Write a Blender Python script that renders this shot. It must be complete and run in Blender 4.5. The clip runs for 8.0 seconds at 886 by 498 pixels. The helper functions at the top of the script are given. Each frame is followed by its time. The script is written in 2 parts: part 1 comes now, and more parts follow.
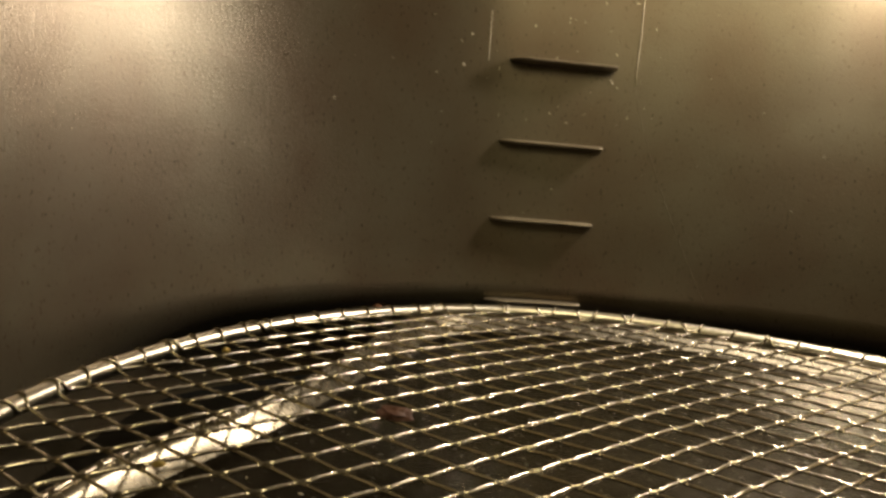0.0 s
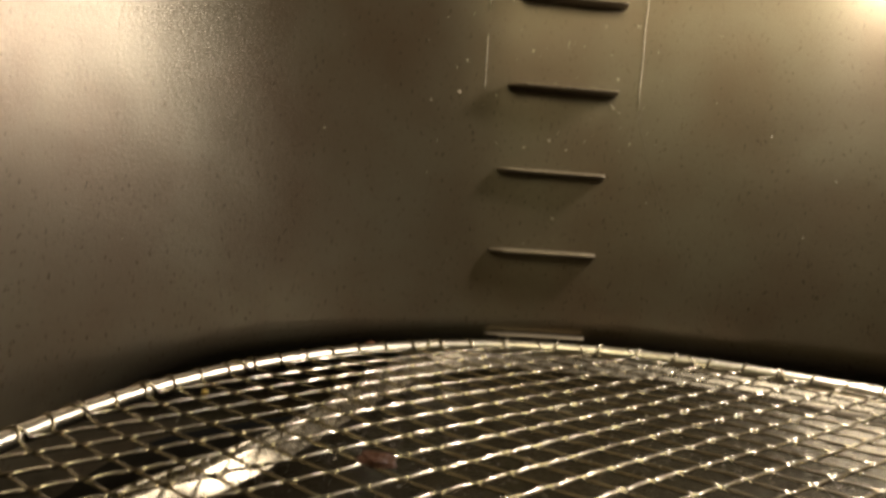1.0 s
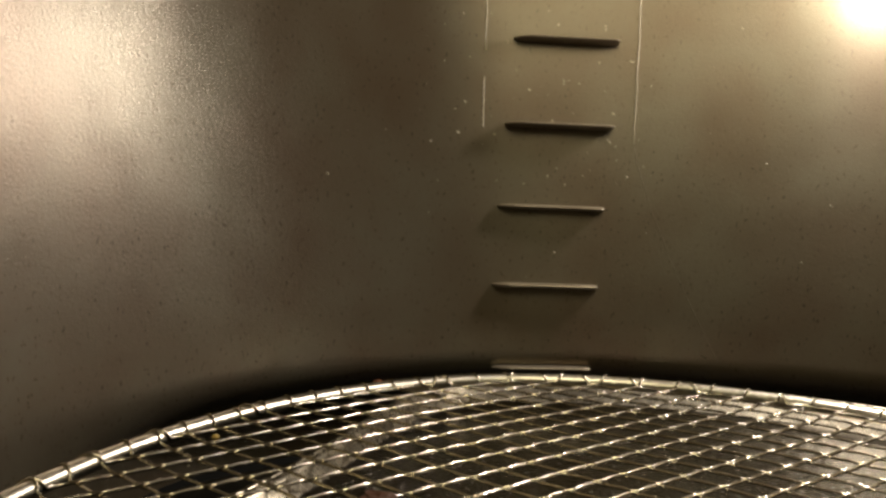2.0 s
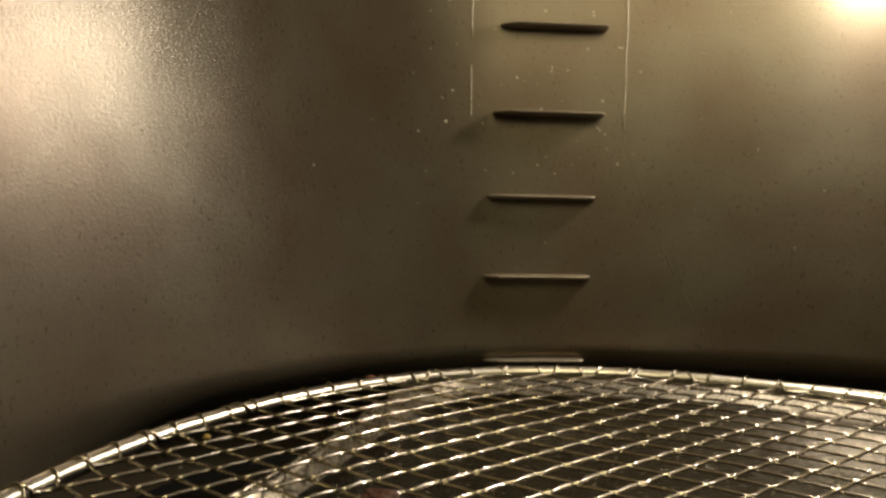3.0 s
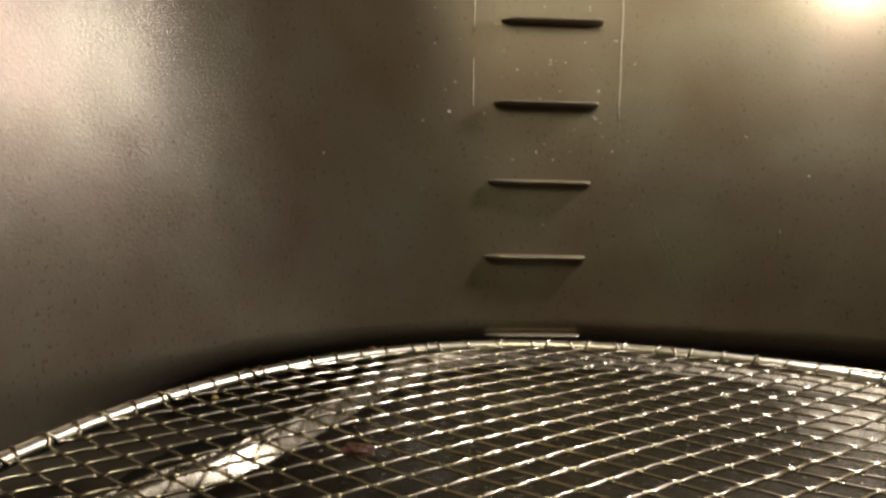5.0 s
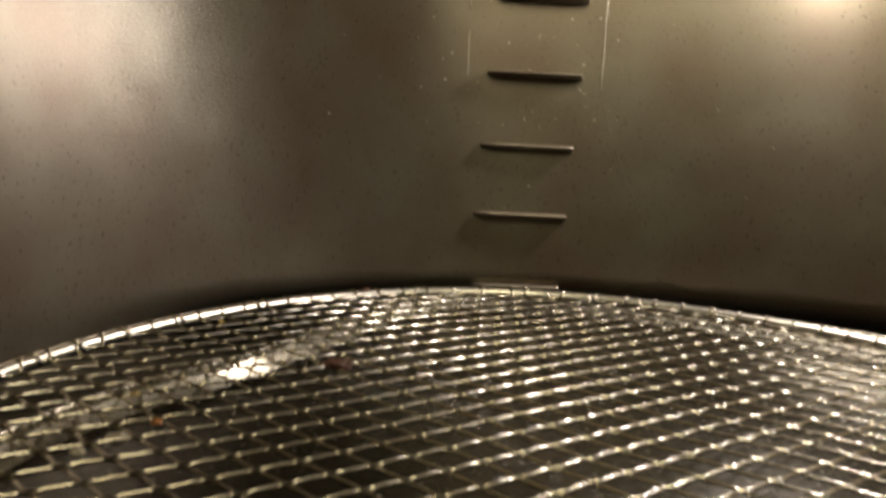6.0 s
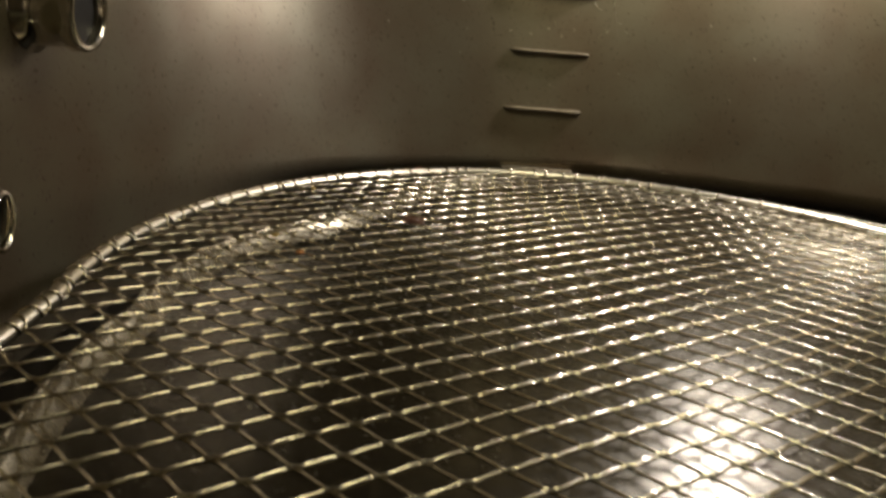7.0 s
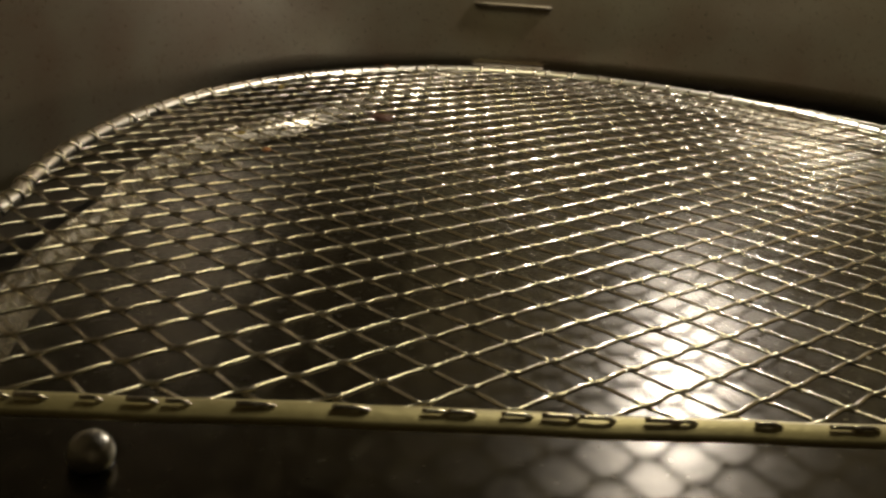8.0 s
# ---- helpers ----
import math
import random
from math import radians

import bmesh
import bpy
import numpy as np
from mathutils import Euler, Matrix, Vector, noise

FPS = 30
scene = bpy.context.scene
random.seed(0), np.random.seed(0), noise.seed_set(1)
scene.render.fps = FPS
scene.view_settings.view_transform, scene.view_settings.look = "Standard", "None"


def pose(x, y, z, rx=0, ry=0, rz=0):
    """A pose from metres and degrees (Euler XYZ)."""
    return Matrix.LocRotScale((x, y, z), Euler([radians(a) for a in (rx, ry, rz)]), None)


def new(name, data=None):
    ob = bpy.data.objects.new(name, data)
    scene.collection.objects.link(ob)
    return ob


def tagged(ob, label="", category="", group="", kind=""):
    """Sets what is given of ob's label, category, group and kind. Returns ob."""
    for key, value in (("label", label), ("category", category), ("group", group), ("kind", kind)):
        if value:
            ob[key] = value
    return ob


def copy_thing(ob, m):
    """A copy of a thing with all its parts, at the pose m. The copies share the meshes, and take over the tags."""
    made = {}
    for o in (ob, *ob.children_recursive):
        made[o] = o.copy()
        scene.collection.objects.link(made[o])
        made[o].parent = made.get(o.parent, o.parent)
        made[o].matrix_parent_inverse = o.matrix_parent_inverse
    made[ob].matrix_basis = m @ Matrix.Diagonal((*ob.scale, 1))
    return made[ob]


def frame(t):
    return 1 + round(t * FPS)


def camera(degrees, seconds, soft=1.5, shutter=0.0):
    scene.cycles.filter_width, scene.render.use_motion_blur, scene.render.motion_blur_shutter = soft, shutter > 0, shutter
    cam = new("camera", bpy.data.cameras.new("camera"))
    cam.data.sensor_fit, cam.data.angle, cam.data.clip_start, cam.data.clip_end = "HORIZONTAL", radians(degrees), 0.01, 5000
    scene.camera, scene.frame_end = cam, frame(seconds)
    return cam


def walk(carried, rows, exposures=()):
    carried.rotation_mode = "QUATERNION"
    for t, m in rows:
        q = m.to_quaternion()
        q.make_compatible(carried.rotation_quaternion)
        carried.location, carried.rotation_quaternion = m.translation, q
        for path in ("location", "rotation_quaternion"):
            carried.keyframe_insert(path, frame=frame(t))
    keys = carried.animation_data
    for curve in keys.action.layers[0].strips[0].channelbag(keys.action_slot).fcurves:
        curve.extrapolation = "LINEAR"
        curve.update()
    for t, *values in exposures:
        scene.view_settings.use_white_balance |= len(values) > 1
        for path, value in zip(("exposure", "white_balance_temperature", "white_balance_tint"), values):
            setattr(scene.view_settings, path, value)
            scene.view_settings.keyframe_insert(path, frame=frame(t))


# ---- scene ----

cam = camera(47.39, 8.0, soft=2.9, shutter=0.45)
# seconds, place, turn
ROWS = [
    (0.0, -0.0908, -0.0878, 0.0576, 81.67, -5.45, -13.59),
    (0.1, -0.0904, -0.0881, 0.0577, 82.07, -5.37, -13.43),
    (0.2, -0.0899, -0.0884, 0.0580, 82.65, -5.29, -13.32),
    (0.3, -0.0895, -0.0887, 0.0580, 82.84, -5.20, -13.13),
    (0.4, -0.0891, -0.0889, 0.0580, 82.95, -5.11, -12.95),
    (0.5, -0.0887, -0.0892, 0.0581, 83.13, -5.02, -12.65),
    (0.6, -0.0875, -0.0871, 0.0578, 82.89, -4.93, -12.55),
    (0.7, -0.0862, -0.0850, 0.0574, 82.52, -4.84, -12.63),
    (0.8, -0.0849, -0.0830, 0.0570, 82.11, -4.74, -12.59),
    (0.9, -0.0836, -0.0809, 0.0568, 82.09, -4.66, -12.60),
    (1.0, -0.0823, -0.0788, 0.0571, 83.38, -4.61, -12.67),
    (1.1, -0.0812, -0.0810, 0.0583, 83.58, -4.25, -12.52),
    (1.2, -0.0802, -0.0832, 0.0595, 83.97, -3.89, -12.22),
    (1.3, -0.0792, -0.0854, 0.0607, 84.21, -3.52, -11.88),
    (1.4, -0.0783, -0.0875, 0.0618, 84.30, -3.15, -11.46),
    (1.5, -0.0773, -0.0897, 0.0630, 84.52, -2.79, -11.10),
    (1.6, -0.0776, -0.0891, 0.0629, 84.74, -2.71, -11.23),
    (1.7, -0.0779, -0.0884, 0.0626, 84.79, -2.63, -11.33),
    (2.8, -0.0810, -0.0816, 0.0599, 84.54, -1.70, -12.79),
    (3.0, -0.0815, -0.0803, 0.0595, 84.64, -1.54, -13.08),
    (3.5, -0.0784, -0.0810, 0.0605, 84.15, -1.37, -12.51),
    (4.0, -0.0817, -0.0785, 0.0590, 83.95, -1.37, -13.22),
    (4.2, -0.0797, -0.0835, 0.0593, 83.28, -1.38, -12.37),
    (5.3, -0.0676, -0.1112, 0.0628, 83.54, -1.55, -9.59),
    (5.4, -0.0665, -0.1137, 0.0630, 83.36, -1.56, -9.40),
    (5.5, -0.0654, -0.1162, 0.0633, 83.33, -1.57, -9.15),
    (5.6, -0.0648, -0.1207, 0.0626, 83.16, -1.86, -8.95),
    (5.7, -0.0642, -0.1251, 0.0618, 82.81, -2.15, -8.71),
    (5.8, -0.0636, -0.1296, 0.0611, 82.69, -2.44, -8.53),
    (5.9, -0.0629, -0.1341, 0.0604, 82.52, -2.73, -8.32),
    (6.0, -0.0624, -0.1385, 0.0596, 82.00, -3.01, -7.93),
    (6.1, -0.0661, -0.1448, 0.0591, 81.14, -3.24, -8.10),
    (6.2, -0.0699, -0.1511, 0.0587, 80.59, -3.49, -8.18),
    (6.3, -0.0736, -0.1575, 0.0584, 80.34, -3.73, -8.29),
    (6.4, -0.0774, -0.1638, 0.0581, 80.13, -3.98, -8.45),
    (6.5, -0.0811, -0.1701, 0.0578, 79.87, -4.23, -8.55),
    (6.6, -0.0832, -0.1780, 0.0597, 79.35, -4.30, -8.28),
    (6.7, -0.0853, -0.1858, 0.0619, 79.36, -4.38, -8.23),
    (6.8, -0.0874, -0.1937, 0.0638, 78.85, -4.45, -8.28),
    (6.9, -0.0895, -0.2016, 0.0654, 77.27, -4.50, -8.19),
    (7.0, -0.0915, -0.2095, 0.0671, 75.87, -4.55, -8.28),
    (7.1, -0.0913, -0.2108, 0.0669, 75.72, -4.71, -9.19),
    (7.2, -0.0911, -0.2122, 0.0668, 75.88, -4.87, -9.98),
    (7.3, -0.0913, -0.2134, 0.0663, 74.92, -5.00, -9.61),
    (7.4, -0.0915, -0.2147, 0.0658, 73.82, -5.12, -9.19),
    (7.5, -0.0917, -0.2159, 0.0653, 72.72, -5.25, -8.80),
    (7.6, -0.0911, -0.2154, 0.0649, 72.59, -5.05, -8.77),
    (7.7, -0.0905, -0.2148, 0.0634, 72.22, -4.86, -8.68),
    (7.8, -0.0900, -0.2138, 0.0615, 71.55, -4.65, -8.70),
    (7.9, -0.0895, -0.2119, 0.0629, 71.08, -4.43, -9.08),
    (8.0, -0.0888, -0.2105, 0.0646, 70.68, -4.22, -9.67),
]
walk(cam, [(t, pose(x, y, z, a, b, c)) for t, x, y, z, a, b, c in ROWS],
     exposures=[(0.0, -0.03, 7500, 11), (0.8, 0.02, 7200, 11), (1.5, 0.06, 6500, 12), (3.5, -0.08, 7100, 11), (5.5, 0.14, 6050, 14), (6.5, 0.08, 6500, 11), (7.0, 0.24, 6400, 9), (8.0, 0.14, 6500, 8)])

# ---- light: a small oven lamp high on the back wall, an added wider yellow fill under the ceiling, a dim room behind ----
world = bpy.data.worlds.new("world")
scene.world = world
world.use_nodes = True
world.node_tree.nodes["Background"].inputs[0].default_value = (0.02, 0.018, 0.014, 1)
world.node_tree.nodes["Background"].inputs[1].default_value = 0.3
LAMP = Vector((0.1060, 0.1810, 0.1225))
lamp_data = bpy.data.lights.new("oven_lamp_light", "POINT")
lamp_data.energy, lamp_data.color, lamp_data.shadow_soft_size = 1.25, (1.0, 0.92, 0.86), 0.014
lamp = new("oven_lamp_light", lamp_data)
lamp.location = LAMP
# unseen yellow fill, added to brighten wall and rack from above
TOP_FILL = Vector((0.030, 0.020, 0.195))
top_data = bpy.data.lights.new("top_fill_light", "POINT")
top_data.energy, top_data.color, top_data.shadow_soft_size = 0.62, (1.0, 0.89, 0.58), 0.050
top_fill = new("top_fill_light", top_data)
top_fill.location = TOP_FILL
scene.view_settings.exposure = 0.0


# ---- materials ----
def material(name, base, rough, metal, grain=0.0, scale=200.0, stretch=(1, 1, 1), dark=None, spots=0.5, bump=0.0, bump_scale=600.0, rough_var=0.1, big_part=0.12, ior=1.5, brushed=0.0):
    m = bpy.data.materials.new(name)
    m.use_nodes = True
    nt = m.node_tree
    b = nt.nodes["Principled BSDF"]
    b.inputs["Roughness"].default_value = rough
    b.inputs["Metallic"].default_value = metal
    b.inputs["IOR"].default_value = ior
    if brushed:
        # brushed round the drum: highlights stretch upright
        b.inputs["Anisotropic"].default_value = brushed
        b.inputs["Anisotropic Rotation"].default_value = 0.25
        tg = nt.nodes.new("ShaderNodeTangent")
        tg.direction_type, tg.axis = "RADIAL", "Z"
        nt.links.new(tg.outputs[0], b.inputs["Tangent"])
    tc = nt.nodes.new("ShaderNodeTexCoord")
    mp = nt.nodes.new("ShaderNodeMapping")
    mp.inputs["Scale"].default_value = stretch
    nt.links.new(tc.outputs["Object"], mp.inputs["Vector"])
    big = nt.nodes.new("ShaderNodeTexNoise")
    big.inputs["Scale"].default_value = scale * big_part
    big.inputs["Detail"].default_value = 5
    fine = nt.nodes.new("ShaderNodeTexNoise")
    fine.inputs["Scale"].default_value = scale
    fine.inputs["Detail"].default_value = 6
    nt.links.new(mp.outputs[0], fine.inputs["Vector"])
    nt.links.new(tc.outputs["Object"], big.inputs["Vector"])
    ramp = nt.nodes.new("ShaderNodeMapRange")
    ramp.inputs[1].default_value, ramp.inputs[2].default_value = 0.35, 0.7
    ramp.inputs[3].default_value, ramp.inputs[4].default_value = 0.0, spots
    nt.links.new(big.outputs[0], ramp.inputs[0])
    mix = nt.nodes.new("ShaderNodeMix")
    mix.data_type = "RGBA"
    mix.inputs[6].default_value = (*base, 1)
    mix.inputs[7].default_value = (*(dark or [c * 0.5 for c in base]), 1)
    nt.links.new(ramp.outputs[0], mix.inputs[0])
    gr = nt.nodes.new("ShaderNodeMix")
    gr.data_type, gr.blend_type = "RGBA", "MULTIPLY"
    gr.inputs[0].default_value = grain
    nt.links.new(mix.outputs[2], gr.inputs[6])
    nt.links.new(fine.outputs[0], gr.inputs[7])
    nt.links.new(gr.outputs[2], b.inputs["Base Color"])
    rr = nt.nodes.new("ShaderNodeMapRange")
    rr.inputs[3].default_value, rr.inputs[4].default_value = rough - rough_var, rough + rough_var
    nt.links.new(fine.outputs[0], rr.inputs[0])
    nt.links.new(rr.outputs[0], b.inputs["Roughness"])
    if bump:
        bn = nt.nodes.new("ShaderNodeTexNoise")
        bn.inputs["Scale"].default_value = bump_scale
        bn.inputs["Detail"].default_value = 3
        nt.links.new(tc.outputs["Object"], bn.inputs["Vector"])
        bp = nt.nodes.new("ShaderNodeBump")
        bp.inputs["Strength"].default_value = bump
        bp.inputs["Distance"].default_value = 0.0005
        nt.links.new(bn.outputs[0], bp.inputs["Height"])
        nt.links.new(bp.outputs[0], b.inputs["Normal"])
        if brushed:
            # slow dents of thin sheet metal
            dn = nt.nodes.new("ShaderNodeTexNoise")
            dn.inputs["Scale"].default_value = 18
            dn.inputs["Detail"].default_value = 2
            nt.links.new(tc.outputs["Object"], dn.inputs["Vector"])
            dp = nt.nodes.new("ShaderNodeBump")
            dp.inputs["Strength"].default_value = 0.22
            dp.inputs["Distance"].default_value = 0.003
            nt.links.new(dn.outputs[0], dp.inputs["Height"])
            nt.links.new(dp.outputs[0], bp.inputs["Normal"])
    return m


M_WALL = material("wall_steel", (0.156, 0.134, 0.090), 0.29, 0.50, 0.18, 1100, (1, 1, 0.6), (0.108, 0.072, 0.042), 0.8, 0.13, 1500, 0.05, 0.025, 1.5, 0.8)
M_RIB = material("rib_steel", (0.42, 0.36, 0.27), 0.30, 0.6, 0.2, 900, (1, 1, 1), (0.24, 0.19, 0.13), 0.6, 0.06, 900, 0.05)
M_DARK = material("dark_enamel", (0.035, 0.032, 0.026), 0.35, 0.0, 0.4, 700, (1, 1, 1), (0.02, 0.018, 0.014), 0.6, 0.15, 500)
M_FLOOR = material("floor_enamel", (0.016, 0.014, 0.010), 0.5, 0.0, 0.4, 500, (1, 1, 1), (0.010, 0.008, 0.006), 0.7, 0.2, 300, ior=1.25)
M_PAN = material("pan_enamel", (0.072, 0.062, 0.044), 0.26, 1.0, 0.3, 500, (1, 1, 1), (0.048, 0.041, 0.029), 0.8, 0.25, 60, 0.04, 0.12)
# lighter than the basin: the lamp's highlight on the tray side, put into the colour
M_SIDE_LIT = material("tray_side_lit", (0.46, 0.41, 0.30), 0.27, 0.95, 0.3, 500, (1, 1, 1), (0.09, 0.078, 0.056), 0.8, 0.25, 140, 0.06)
M_RIM = material("rim_steel", (0.88, 0.83, 0.70), 0.32, 1.0, 0.2, 500, (1, 1, 1), (0.58, 0.5, 0.36), 0.6, 0.1, 700, 0.06)
# yellow lamplight on the front rail is mixed into its base colour
M_RAIL_LIT = material("rail_steel_lit", (0.66, 0.57, 0.29), 0.45, 0.35, 0.25, 500, (1, 1, 1), (0.5, 0.43, 0.25), 0.6, 0.2, 500, 0.06)
M_WIRE = material("wire_steel", (0.86, 0.80, 0.66), 0.23, 1.0, 0.15, 400, (1, 1, 1), (0.5, 0.42, 0.28), 0.7, 0.06, 500, 0.05)
M_CHROME = material("chrome", (0.7, 0.66, 0.56), 0.36, 0.7, 0.2, 800, (1, 1, 1), (0.45, 0.4, 0.3), 0.5, 0.15, 900)
M_POLISHED = material("polished_steel", (0.78, 0.74, 0.64), 0.12, 1.0, 0.15, 800, (1, 1, 1), (0.5, 0.45, 0.35), 0.5, 0.08, 400, 0.05)
# pale crumbs and dust; also the painted glint of the wall seams
M_DUST_GLINT = material("crumb_dust_seam_glint", (0.75, 0.68, 0.52), 0.5, 0.0, 0.2, 900, (1, 1, 1), (0.5, 0.4, 0.25), 0.5)
M_BURNT = material("burnt_crumb", (0.16, 0.06, 0.03), 0.6, 0.0, 0.3, 900, (1, 1, 1), (0.07, 0.03, 0.015), 0.7, 0.5, 900)

# ---- plan: a rack with a half-oval back, straight sides and a straight front ----
HALF, DEEP, POWER = 0.1374, 0.182, 1.88
FRONT, SLANT, LEAN, CORNER = -0.1028, -0.115, -0.155, 0.020


def outline(off=0.0, front=None, corner=CORNER, slant=0.0, half=HALF, deep=DEEP, n=120):
    """A plan with a half-oval back, off metres outside the given one: list of (x, y), anticlockwise from the front's middle. With no front given it is the rack's own, slightly slanting front."""
    if front is None:
        front, slant = FRONT - off, SLANT
    a, d, r = half + off, deep + off, max(corner, 0.004)
    pts = [((a - r) * k / 12, front + slant * (a - r) * k / 12) for k in range(12)]

    def bend(side):
        p0, p1, p2 = Vector((side * (a - r), front + slant * side * (a - r))), Vector((side * a, front + slant * side * a)), Vector((side * a, front + slant * side * a + r))
        return [tuple(p0 * (1 - t) ** 2 + p1 * 2 * t * (1 - t) + p2 * t * t) for t in np.linspace(0, 1, 12)]

    pts += bend(1)
    pts += [(a, y) for y in np.linspace(pts[-1][1], 0, 30)[1:-1]]
    for t in np.linspace(0, math.pi, n):
        c, s = math.cos(t), math.sin(t)
        pts.append((a * math.copysign(abs(c) ** (2 / POWER), c), d * abs(s) ** (2 / POWER)))
    low = bend(-1)
    pts += [(-a, y) for y in np.linspace(0, low[-1][1], 30)[1:-1]]
    pts += low[::-1]
    pts += [(-(a - r) * k / 12, front - slant * (a - r) * k / 12) for k in range(11, 0, -1)]
    lean = LEAN if slant else 0.0
    return [(x - lean * min(y, 0.0), y) for x, y in pts]


def mesh_object(name, verts, faces, mat, parent=None, smooth=True, label=""):
    me = bpy.data.meshes.new(name)
    me.from_pydata([tuple(v) for v in verts], [], faces)
    me.validate()
    me.materials.append(mat)
    if smooth:
        me.shade_smooth()
    ob = new(name, me)
    if parent:
        ob.parent = parent
    return tagged(ob, label)


def part(name, bm, mat, parent, label=""):
    me = bpy.data.meshes.new(name)
    bm.to_mesh(me)
    bm.free()
    me.materials.append(mat)
    ob = new(name, me)
    ob.parent = parent
    return tagged(ob, label)


def loft(rings):
    """Verts and faces of a skin over closed rings of equal length."""
    n = len(rings[0])
    verts = [v for r in rings for v in r]
    faces = [(i * n + j, i * n + (j + 1) % n, (i + 1) * n + (j + 1) % n, (i + 1) * n + j) for i in range(len(rings) - 1) for j in range(n)]
    return verts, faces


def tube(path, r, sides=6, closed=False):
    """Verts and faces of a round bar along a path."""
    P = [Vector(p) for p in path]
    n = len(P)
    verts, faces = [], []
    for i, p in enumerate(P):
        if closed:
            t = P[(i + 1) % n] - P[i - 1]
        else:
            t = P[min(i + 1, n - 1)] - P[max(i - 1, 0)]
        t.normalize()
        up = Vector((0, 0, 1)) if abs(t.z) < 0.9 else Vector((t.y, -t.x, 0.0)).normalized() if abs(t.x) + abs(t.y) > 1e-4 else Vector((1, 0, 0))
        s = t.cross(up).normalized()
        u = s.cross(t)
        for k in range(sides):
            a = 2 * math.pi * k / sides
            verts.append(p + r * (math.cos(a) * s + math.sin(a) * u))
    m = n if closed else n - 1
    for i in range(m):
        for k in range(sides):
            a, b = i * sides, ((i + 1) % n) * sides
            faces.append((a + k, a + (k + 1) % sides, b + (k + 1) % sides, b + k))
    if not closed:
        faces.append(tuple(range(sides))[::-1])
        faces.append(tuple(range((n - 1) * sides, n * sides)))
    return verts, faces


# ---- the chamber ----
GAP, SLOPE = 0.024, 0.07
FLOOR_Z, TOP_Z = -0.030, 0.28
CHAMBER_FRONT = -0.42
CREASE, WIDER = 0.0025, 1.32


def wall_off(z):
    """How far the wall stands outside the rim line at a height: it leans out upwards."""
    return GAP + SLOPE * z


def wall_ring(z, extra=0.0):
    """The wall's plan at a height. At the back it bends away under the crease; towards the side the bend runs out."""
    d = max(0.0, CREASE - z)
    bend = min(0.024, d * d / 0.012)
    ring = []
    for p, q in zip(outline(wall_off(z) + extra, CHAMBER_FRONT - extra, 0.03), outline(wall_off(z) + bend + extra, CHAMBER_FRONT - extra, 0.03)):
        w = min(1.0, max(0.0, (p[0] + 0.125) / 0.05))
        w = w * w * (3 - 2 * w)
        x, y = p[0] + (q[0] - p[0]) * w, p[1] + (q[1] - p[1]) * w
        ring.append((x * (WIDER if x > 0 else 1.0), y, z))
    return ring


levels = [FLOOR_Z, -0.02, -0.012, -0.008, -0.005, -0.002, 0.0, 0.002, 0.004, 0.006, 0.008, 0.010, 0.012, 0.014, 0.016, 0.018, 0.02, 0.024, 0.03, 0.04, 0.07, 0.11, 0.16, 0.22, TOP_Z]
rings = [wall_ring(z) for z in levels] + [wall_ring(z, 0.004) for z in reversed(levels)]
rings.append(rings[0])
v, f = loft(rings)
wall = tagged(mesh_object("wall_drum", v, f, M_WALL), "curved brushed steel oven wall with embossed ribs", "wall", kind="structure")


def slab(name, off, z0, z1, mat, label, category):
    lo = [(x * (WIDER if x > 0 else 1.0), y, z0) for x, y in outline(off, CHAMBER_FRONT - 0.006, 0.03)]
    hi = [(x, y, z1) for x, y, _ in lo]
    v, f = loft([lo, hi])
    n = len(lo)
    f += [tuple(range(n))[::-1], tuple(range(n, 2 * n))]
    return tagged(mesh_object(name, v, f, mat, smooth=False), label, category, kind="structure")


slab("floor", 0.04, FLOOR_Z - 0.004, FLOOR_Z, M_FLOOR, "glossy dark metal oven floor", "floor")
slab("ceiling", 0.056, TOP_Z, TOP_Z + 0.004, M_DARK, "dark enamel oven ceiling", "ceiling")

# ---- ribs pressed into the back wall ----
def wall_point(x, z, out=0.0):
    """A place on the back wall at x and height z, out metres in front of it, and the wall's direction into the room."""
    o = wall_off(z)
    a, d = (HALF + o) * (WIDER if x > 0 else 1.0), DEEP + o
    y = d * (1 - (abs(x) / a) ** POWER) ** (1 / POWER)
    nx = (abs(x) / a) ** (POWER - 1) / a * (1 if x > 0 else -1)
    ny = (y / d) ** (POWER - 1) / d
    nrm = Vector((-nx, -ny, SLOPE * math.hypot(nx, ny))).normalized()
    return Vector((x, y, z)) + nrm * out, nrm


def rib(x0, x1, z, deep, high):
    rings = []
    n, m = 66, 14
    for i in range(n + 1):
        s = i / n
        x = x0 + (x1 - x0) * s
        # one end is rounded off, the other chamfered and cut blunt
        e = min(1.0, s / 0.14) ** 0.5 * (1.0 if s < 0.95 else 1 - 5.4 * (s - 0.95) if i < n else 0.0)
        e = max(e, 0.02)
        ring = []
        for k in range(m + 1):
            a = math.pi * k / m
            p, nrm = wall_point(x, z + high * (0.35 + 0.65 * e) * math.cos(a), -0.0004 + deep * e * math.sin(a) ** 0.7)
            ring.append(p)
        rings.append(ring)
    verts = [p for r in rings for p in r]
    w = m + 1
    faces = [(i * w + k, (i + 1) * w + k, (i + 1) * w + k + 1, i * w + k + 1) for i in range(n) for k in range(m)]
    return mesh_object("rib", verts, faces, M_RIB, wall, False)


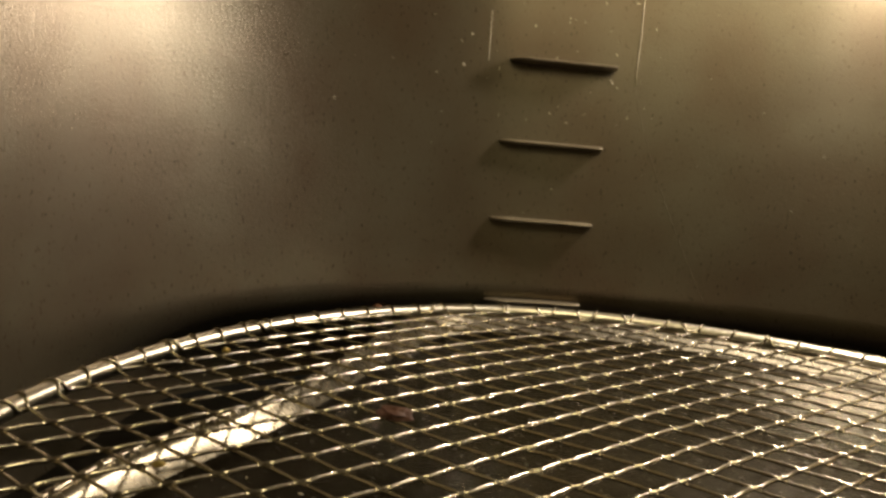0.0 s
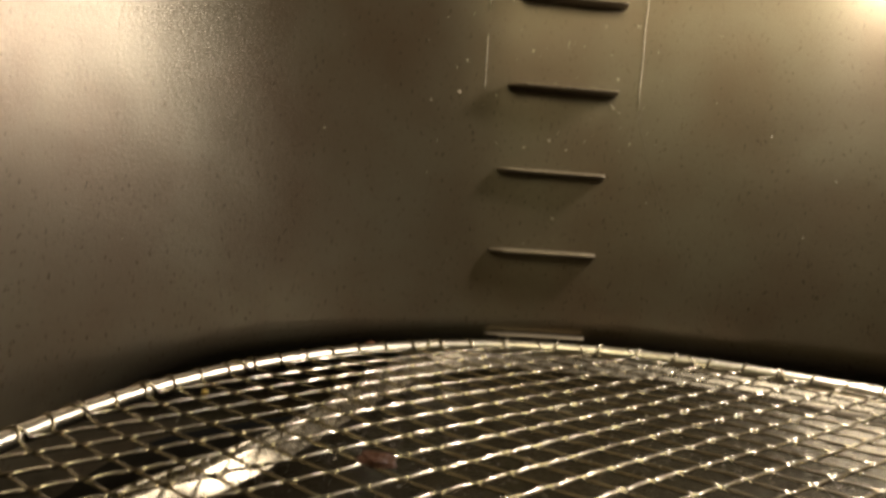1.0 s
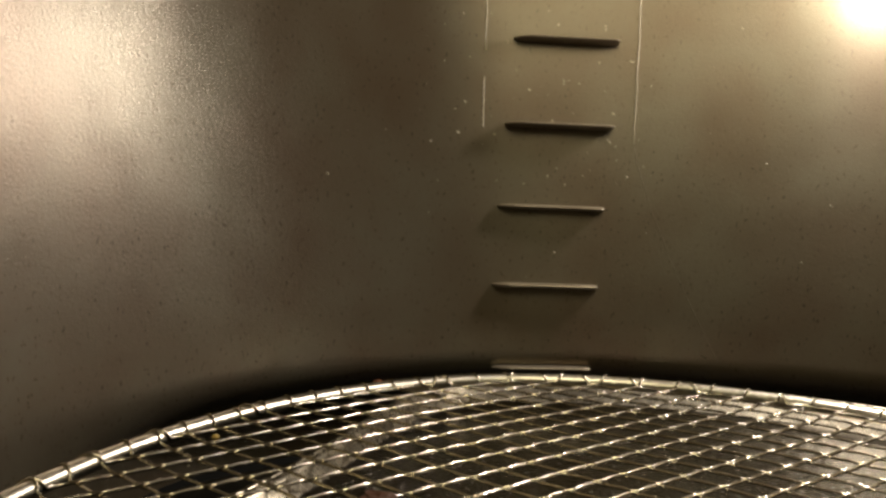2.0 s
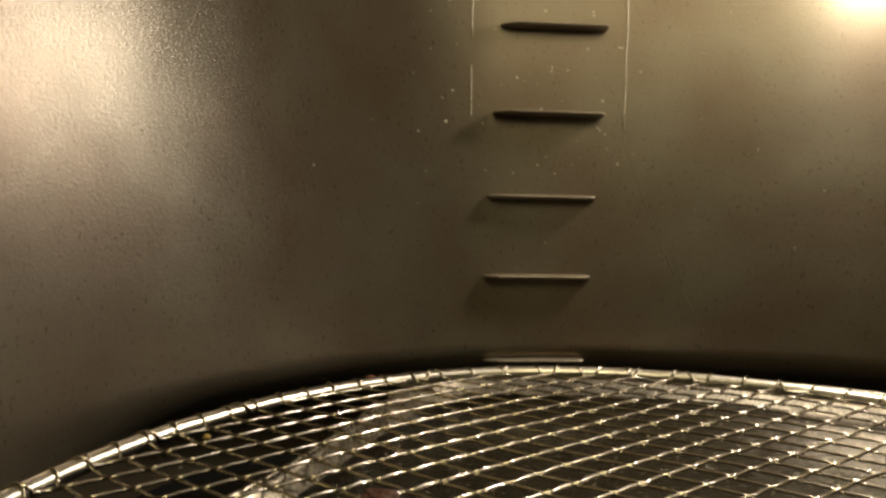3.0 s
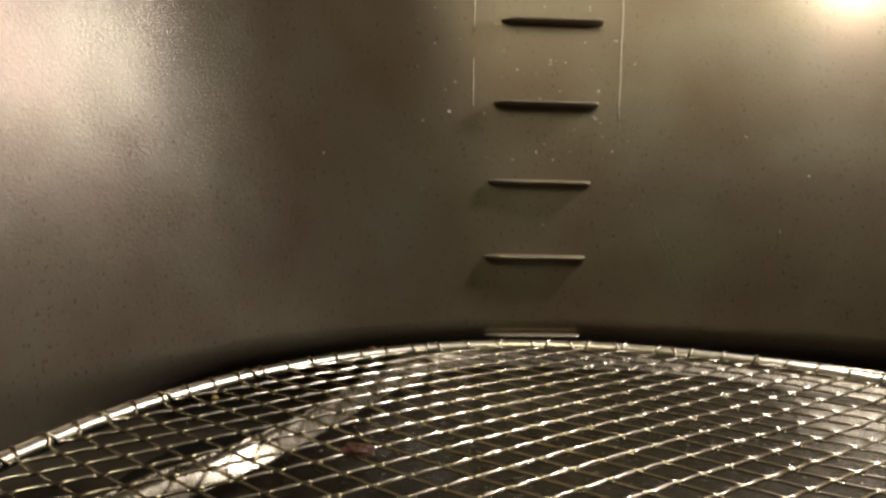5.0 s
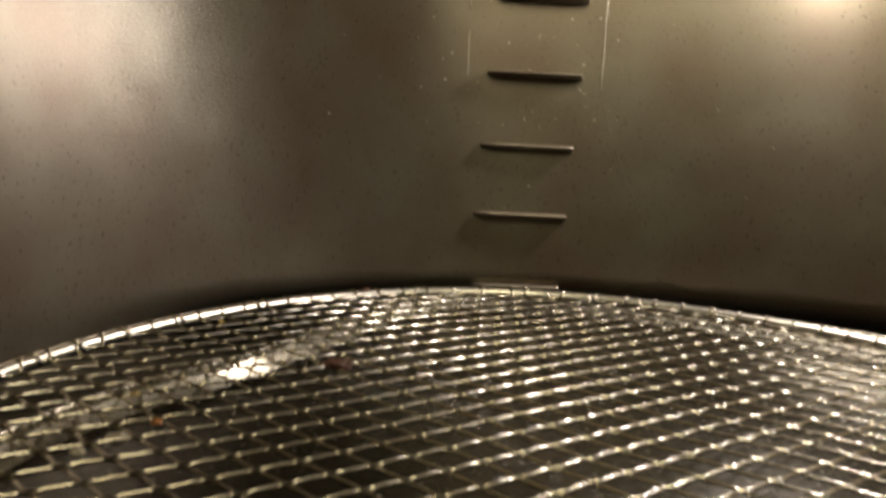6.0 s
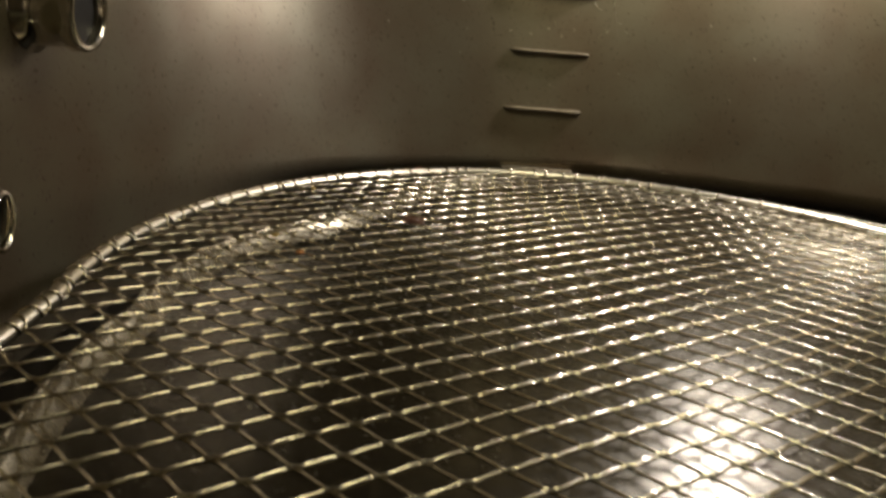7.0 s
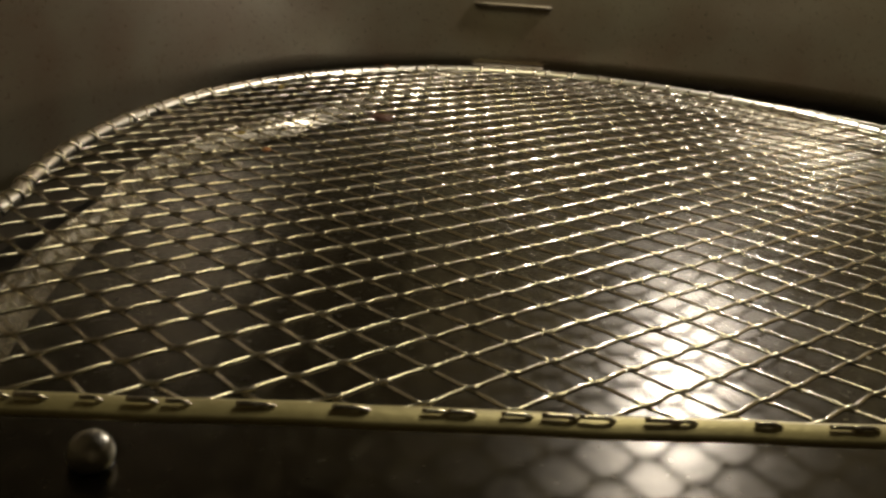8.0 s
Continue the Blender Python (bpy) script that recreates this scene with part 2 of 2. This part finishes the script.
for x0, x1, z in ((0.0030, 0.0355, 0.0981), (0.0010, 0.0345, 0.0723), (-0.0006, 0.0325, 0.0475), (-0.0016, 0.0312, 0.0237), (-0.0010, 0.0298, -0.0015)):
    rib(x0, x1, z, 0.0070 if z > 0.06 else 0.0044 if z > 0 else 0.0030, 0.0007)

# ---- the wire rack: thick rim bar and woven crimped wires ----
rack = tagged(new("grill_rack"), "D-shaped steel grill rack of knotted wire mesh wrapped round its rim", "grill rack")
RIM_R, WIRE_R = 0.0018, 0.00036
rim_path = [(x, y, 0.0) for x, y in outline(0.0)]
v, f = tube(rim_path[14:-13], RIM_R, 14)
mesh_object("rim", v, f, M_RIM, rack, label="thick bright steel rim bar")
# the front edge is a folded strip, leaning back
v, f = [], []
front_path = rim_path[-14:] + rim_path[:16]
for i, p in enumerate(front_path):
    t = (Vector(front_path[min(i + 1, len(front_path) - 1)]) - Vector(front_path[max(i - 1, 0)])).normalized()
    outw = Vector((t.y, -t.x, 0))
    lump = 0.00012 * math.sin(i * 2.1) + 0.0001 * math.sin(i * 0.9 + 1)
    for k in range(12):
        a = 2 * math.pi * k / 12
        along, thick = 0.00190 * math.copysign(abs(math.cos(a)) ** 0.7, math.cos(a)), 0.00075 * math.copysign(abs(math.sin(a)) ** 0.7, math.sin(a))
        v.append(Vector(p) + outw * (along * 0.94 + thick * 0.34) + Vector((0, 0, 0.0007 + lump - along * 0.34 + thick * 0.94)))
f = [(i * 12 + k, i * 12 + (k + 1) % 12, (i + 1) * 12 + (k + 1) % 12, (i + 1) * 12 + k) for i in range(len(front_path) - 1) for k in range(12)]
f += [tuple(range(12))[::-1], tuple(range(len(v) - 12, len(v)))]
mesh_object("front_rail", v, f, M_RAIL_LIT, rack, label="folded dull steel front rail, tinted with yellow lamplight")

PITCH = 0.00820
U = Vector((math.cos(radians(-54.26)), math.sin(radians(-54.26))))
V = Vector((math.cos(radians(30.32)), math.sin(radians(30.32))))
ORIGIN = Vector((-0.1118, -0.0715))
poly = [Vector(p) for p in outline(0.0)]


def chord(o, d):
    """Where the line o + s d meets the rim line: sorted (s, index of the rim's piece)."""
    hits = []
    for i in range(len(poly)):
        a, b = poly[i], poly[(i + 1) % len(poly)]
        e = b - a
        den = d.x * e.y - d.y * e.x
        if abs(den) < 1e-12:
            continue
        w = a - o
        s = (w.x * e.y - w.y * e.x) / den
        t = (w.x * d.y - w.y * d.x) / den
        if 0 <= t < 1:
            hits.append((s, i))
    return sorted(hits)


rng = random.Random(4)


def wrap(p, d, i):
    """The end of a wire, bent over the rim bar at p: a loop from the inside over the top and under."""
    tang = (poly[(i + 1) % len(poly)] - poly[i]).normalized()
    outw = Vector((tang.y, -tang.x))
    slide = d.dot(tang)
    slide = max(-0.9, min(0.9, slide))
    pts = []
    if -outw.y > 0.9:
        # on the front rail the end lies along its top edge
        side = -1
        reach = rng.uniform(0.0030, 0.0062)
        for k in range(8):
            u = k / 7
            c = p + tang * (side * reach * u) - outw * (0.0018 * (1 - min(1.0, 3 * u)) ** 2 - 0.0001)
            pts.append(Vector((c.x, c.y, 0.0002 + 0.0018 * min(1.0, 3 * u))))
        return pts
    rr = RIM_R + WIRE_R * 0.45
    for k in range(11):
        a = math.pi - k / 10 * math.radians(215)
        c = p + outw * (rr * math.cos(a)) + tang * (slide * rr * (k / 10 * 2.6 - 0.6))
        pts.append(Vector((c.x, c.y, rr * math.sin(a))))
    return pts


BRIDGE = 0.0019
ALONG = (U + V).normalized()
ACROSS = Vector((-ALONG.y, ALONG.x))


def node(i, j):
    """The middle of the knot where wire i of one set meets wire j of the other, each a little out of line."""
    q = ORIGIN + U * (PITCH * i) + V * (PITCH * j)
    wave = Vector((i * 0.37 + 3.1, j * 0.41 + 1.7, 0.5))
    return q + Vector((noise.noise(wave * 3.0), noise.noise(wave * 3.0 + Vector((9, 4, 2))))) * 0.00028


def wires(step_dir, run_dir, upper):
    """One set of parallel wires. At each knot both sets run side by side for a short way and change sides, so that the openings are stretched hexagons."""
    for k in range(-60, 61):
        o = ORIGIN + step_dir * (PITCH * k)
        hits = chord(o, run_dir)
        if len(hits) < 2 or hits[-1][0] - hits[0][0] < 0.008:
            continue
        (s0, i0), (s1, i1) = hits[0], hits[-1]
        path = []
        lift = rng.uniform(-0.00006, 0.00010)
        for j in range(math.ceil((s0 + 0.0026) / PITCH), math.floor((s1 - 0.0026) / PITCH) + 1):
            c = node(k, j) if upper else node(j, k)
            sag = 0.0003 * math.sin(c.x * 40 + c.y * 23) + 0.0002 * math.sin(c.x * 75 - c.y * 61)
            knot = ((-0.5, -0.7, -0.00006), (-0.25, -0.4, 0.00006), (0.25, 0.4, 0.00028), (0.5, 0.7, 0.00026)) if upper else ((-0.5, 0.7, 0.00028), (-0.25, 0.4, 0.00018), (0.25, -0.4, -0.00024), (0.5, -0.7, -0.00026))
            if path:
                # the free stretch between two knots is nearly straight, slightly arched
                p0 = path[-1].copy()
                e = c - ALONG * (BRIDGE * 0.5) + ACROSS * (WIRE_R * knot[0][1])
                p1 = Vector((e.x, e.y, knot[0][2] + sag))
                for u in (0.12, 0.5, 0.88):
                    q = p0.lerp(p1, u)
                    q.z += (0.00011 if upper else 0.00005) * 4 * u * (1 - u) + lift
                    path.append(q)
            for g, h, z in knot:
                q = c + ALONG * (BRIDGE * g) + ACROSS * (WIRE_R * h)
                path.append(Vector((q.x, q.y, z + sag)))
        if len(path) < 4:
            continue
        start = wrap(o + run_dir * s0, -run_dir, i0)
        stop = wrap(o + run_dir * s1, run_dir, i1)
        v, f = tube(list(reversed(start)) + path + stop, WIRE_R * (1.12 if upper else 0.9), 8)
        mesh_object("wire", v, f, M_WIRE, rack)


wires(U, V, True)
wires(V, U, False)

# ---- drip pan under the rack ----
pan = tagged(new("drip_tray"), "shallow glossy dark steel drip tray under the wire rack", "drip tray")


TILT = 0.012
PAN_FRONT, PAN_HALF, PAN_DEEP = -0.215, 0.1215, 0.128


def pan_ring(off, z):
    ring = []
    for x, y in outline(off, PAN_FRONT - off, 0.03 + off * 0.2, 0.0, PAN_HALF, PAN_DEEP):
        t = min(1.0, max(0.0, (x + 0.085) / 0.075))
        wide = 1.36 if x > 0 else 1.0 + 0.09 * (1 - math.exp(min(0.0, y) / 0.03))
        ring.append((x * wide, y * (1 + 0.50 * t * t * (3 - 2 * t)) if y > 0 else y, z - TILT * x * min(1.0, max(0.0, (-0.004 - z) / 0.004)) if z > -0.0085 else z))
    return ring


prof = [(0.0007, -0.0032), (0.0, -0.0020), (-0.0010, -0.0020)]
# the side slopes in below a narrow shoulder and rounds out into the flat
prof += [(-0.0019, -0.0030), (-0.0036, -0.0049), (-0.0053, -0.0066), (-0.0070, -0.0077), (-0.0098, -0.0081)]
prof += [(-0.026, -0.0081), (-0.060, -0.0081), (-0.094, -0.0081)]
inner = [pan_ring(o, z) for o, z in prof]
under = [pan_ring(0.0, FLOOR_Z), pan_ring(0.0004, -0.02), pan_ring(0.0007, -0.008)]
# the side, coloured lighter for its highlight, runs down into the black floor
FLAT = 5
v, f = loft(under + inner[:FLAT + 1])
n = len(inner[0])
f.append(tuple(range(n))[::-1])
mesh_object("side", v, f, M_SIDE_LIT, pan, label="grey steel side, curved inside, coloured lighter for the lamp's highlight")
v, f = loft(inner[FLAT:])
f.append(tuple(range(len(v) - n, len(v))))
mesh_object("basin", v, f, M_PAN, pan, label="glossy black basin floor")
v, f = tube(pan_ring(0.0, -0.0018), 0.0007, 8, True)
mesh_object("rolled_edge", v, f, M_SIDE_LIT, pan, label="thin rolled steel edge")

# ---- round rivet heads on the tray in front of the rack ----
def rivet(x, y):
    ob = tagged(new("rivet"), "round polished steel rivet head on the drip tray", "rivet", "tray rivets")
    bm = bmesh.new()
    bmesh.ops.create_uvsphere(bm, u_segments=28, v_segments=18, radius=0.0030)
    for fc in bm.faces:
        fc.smooth = True
    bmesh.ops.translate(bm, verts=bm.verts, vec=(0, 0, 0.0027))
    part("head", bm, M_CHROME, ob)
    bm = bmesh.new()
    bmesh.ops.create_cone(bm, cap_ends=True, segments=28, radius1=0.0031, radius2=0.0028, depth=0.0012)
    bmesh.ops.translate(bm, verts=bm.verts, vec=(0, 0, 0.0006))
    part("collar", bm, M_DARK, ob, "dark collar")
    ob.matrix_basis = pose(x, y, -0.0080)
    return ob


first = rivet(-0.1090, -0.0930)
copy_thing(first, pose(0.085, -0.1265, -0.0080))

# ---- short metal ring socket on the side wall, and a lower one ----
def ring_socket(x, y, z, r, length, tilt):
    ob = tagged(new("ring_socket"), "short bright metal ring socket fixed to the oven wall", "socket")
    ob.matrix_basis = pose(x, y, z, 0, 90 + tilt[0], tilt[1])
    bm = bmesh.new()
    prof = [(r * 0.80, -0.004), (r * 0.80, length - 0.001), (r * 0.84, length), (r * 0.96, length), (r, length - 0.001), (r, length - 0.004), (r * 0.93, length - 0.005), (r * 0.93, 0.003), (r * 1.12, 0.0025), (r * 1.12, -0.004)]
    k = 40
    vs = [[bm.verts.new((a * math.cos(2 * math.pi * i / k), a * math.sin(2 * math.pi * i / k), h)) for i in range(k)] for a, h in prof]
    for p, q in zip(vs, vs[1:]):
        for i in range(k):
            fc = bm.faces.new((p[i], p[(i + 1) % k], q[(i + 1) % k], q[i]))
            fc.smooth = True
    part("sleeve", bm, M_POLISHED, ob, "worn bright steel sleeve")
    # the sleeve is hollow; a black disc near its mouth stands for the shade inside
    bm = bmesh.new()
    bmesh.ops.create_cone(bm, cap_ends=True, segments=32, radius1=r * 0.79, radius2=r * 0.79, depth=0.002)
    bmesh.ops.translate(bm, verts=bm.verts, vec=(0, 0, length - 0.0035))
    part("hollow_shade", bm, M_FLOOR, ob, "black disc standing for the shade inside the open sleeve")
    return ob


ring_socket(-0.157, 0.0635, 0.0562, 0.0103, 0.017, (0, -15))
ring_socket(-0.1612, 0.0040, 0.0150, 0.0066, 0.014, (0, -5))

# ---- seams, crumbs and dust ----
def seam(x_top, x_low, z_top, z_low, wide):
    path = []
    n = 26
    for i in range(n + 1):
        z = z_top + (z_low - z_top) * i / n
        path.append(wall_point(x_top + (x_low - x_top) * i / n + 0.00012 * math.sin(i * 1.7), z, 0.00012)[0])
    v, f = tube(path, wide, 6)
    # the seam's edge glint is painted on with the pale crumb colour
    mesh_object("seam", v, f, M_DUST_GLINT, wall)


seam(-0.0055, -0.0056, 0.19, 0.094, 0.00015)
seam(-0.0058, -0.0057, 0.086, 0.071, 0.00015)
seam(0.0435, 0.0408, 0.19, 0.068, 0.00010)


# a thin raised line curving down to the right, in the wall's own steel
def curved_line():
    path = []
    for i in range(31):
        u = i / 30
        path.append(wall_point(0.0411 + 0.0264 * u ** 1.25, 0.0665 - 0.0645 * u, -0.00009)[0])
    v, f = tube(path, 0.00016, 6)
    mesh_object("curved_line", v, f, M_WALL, wall)


curved_line()


def crumbs(name, places, mat, label):
    verts, faces = [], []
    for p, nrm, r in places:
        t = nrm.orthogonal().normalized()
        b = nrm.cross(t)
        k0 = len(verts)
        st = rng.uniform(0.6, 1.9)
        for k in range(5):
            a = 2 * math.pi * k / 5 + rng.random()
            verts.append(p + (t * math.cos(a) + b * math.sin(a) * st) * r * rng.uniform(0.7, 1.2))
        verts.append(p + nrm * r * rng.uniform(0.5, 0.9))
        faces += [(k0 + k, k0 + (k + 1) % 5, k0 + 5) for k in range(5)]
    return tagged(mesh_object(name, verts, faces, mat, smooth=False), label, "crumbs", kind="stuff")


places = []
for _ in range(75):
    x, z = rng.gauss(0.014, 0.024), rng.gauss(0.080, 0.020)
    if -0.11 < x < 0.09 and 0.01 < z < 0.16:
        p, nrm = wall_point(x, z)
        places.append((p, nrm, rng.choice((0.0001, 0.00016, 0.00022, 0.0003))))
for _ in range(35):
    x, z = rng.uniform(-0.12, 0.1), rng.uniform(0.01, 0.16)
    p, nrm = wall_point(x, z)
    places.append((p, nrm, rng.choice((0.0001, 0.00015, 0.00022))))
for x, z, r in ((-0.0135, 0.0690, 0.0004), (0.0176, 0.0339, 0.0003), (0.0158, 0.0739, 0.0004), (0.0075, 0.0545, 0.0003)):
    p, nrm = wall_point(x, z)
    places.append((p, nrm, r))
crumbs("wall_dust", places, M_DUST_GLINT, "tiny pale food specks stuck to the oven wall")
up = Vector((0, 0, 1))
places = [(Vector((rng.uniform(-0.11, 0.05), rng.uniform(-0.125, -0.08), -0.0081)), up, rng.choice((0.0002, 0.0003, 0.0005))) for _ in range(40)]
crumbs("tray_crumbs", places, M_DUST_GLINT, "small pale crumbs scattered on the drip tray")
places = [(Vector((rng.uniform(-0.10, 0.1), rng.uniform(-0.08, 0.13), 0.0003)), up, rng.choice((0.0002, 0.0003))) for _ in range(60)]
crumbs("rack_crumbs", places, M_DUST_GLINT, "small toasted crumbs caught in the wire rack")


M_ORANGE = material("orange_crumb", (0.55, 0.22, 0.05), 0.5, 0.0, 0.3, 900, (1, 1, 1), (0.35, 0.14, 0.03), 0.6, 0.4, 900)
M_YELLOW = material("yellow_crumb", (0.62, 0.45, 0.12), 0.5, 0.0, 0.3, 900, (1, 1, 1), (0.45, 0.3, 0.08), 0.6, 0.4, 900)
M_RUST = material("rust_spot", (0.30, 0.12, 0.05), 0.7, 0.2, 0.4, 900, (1, 1, 1), (0.16, 0.06, 0.03), 0.7, 0.5, 900)


def flake(name, x, y, z, r, flat, mat, label, group=""):
    bm = bmesh.new()
    bmesh.ops.create_icosphere(bm, subdivisions=3, radius=r)
    for vert in bm.verts:
        vert.co *= 1 + 0.5 * noise.noise(vert.co * 700 + Vector((x * 90, y * 90, 0)))
        vert.co.z *= flat
    bmesh.ops.translate(bm, verts=bm.verts, vec=(x, y, z))
    me = bpy.data.meshes.new(name)
    bm.to_mesh(me)
    bm.free()
    me.materials.append(mat)
    return tagged(new(name, me), label, "crumb", group)


flake("burnt_flake", -0.0520, 0.0868, 0.0004, 0.0032, 0.30, M_BURNT, "reddish burnt food flake stuck on the wire mesh")
flake("orange_crumb", -0.0864, 0.0433, 0.0004, 0.0011, 0.6, M_ORANGE, "small orange food crumb caught in the wire mesh")
flake("orange_crumb", -0.0930, 0.0610, 0.0004, 0.0009, 0.6, M_YELLOW, "small yellow food crumb caught in the wire mesh")
flake("yellow_crumb", -0.0814, 0.1270, 0.0006, 0.0009, 0.7, M_YELLOW, "tiny yellow food crumb beside the rack rim")
flake("rust_spot", -0.0402, 0.1740, 0.0016, 0.0012, 0.35, M_RUST, "reddish rust spot on the steel rack rim")
flake("pale_crumb", -0.1010, 0.0480, -0.0070, 0.0016, 0.7, M_DUST_GLINT, "pale food lump lying in the drip tray")
flake("pale_crumb", -0.0955, 0.0555, -0.0072, 0.0022, 0.6, M_DUST_GLINT, "pale food lump lying in the drip tray")
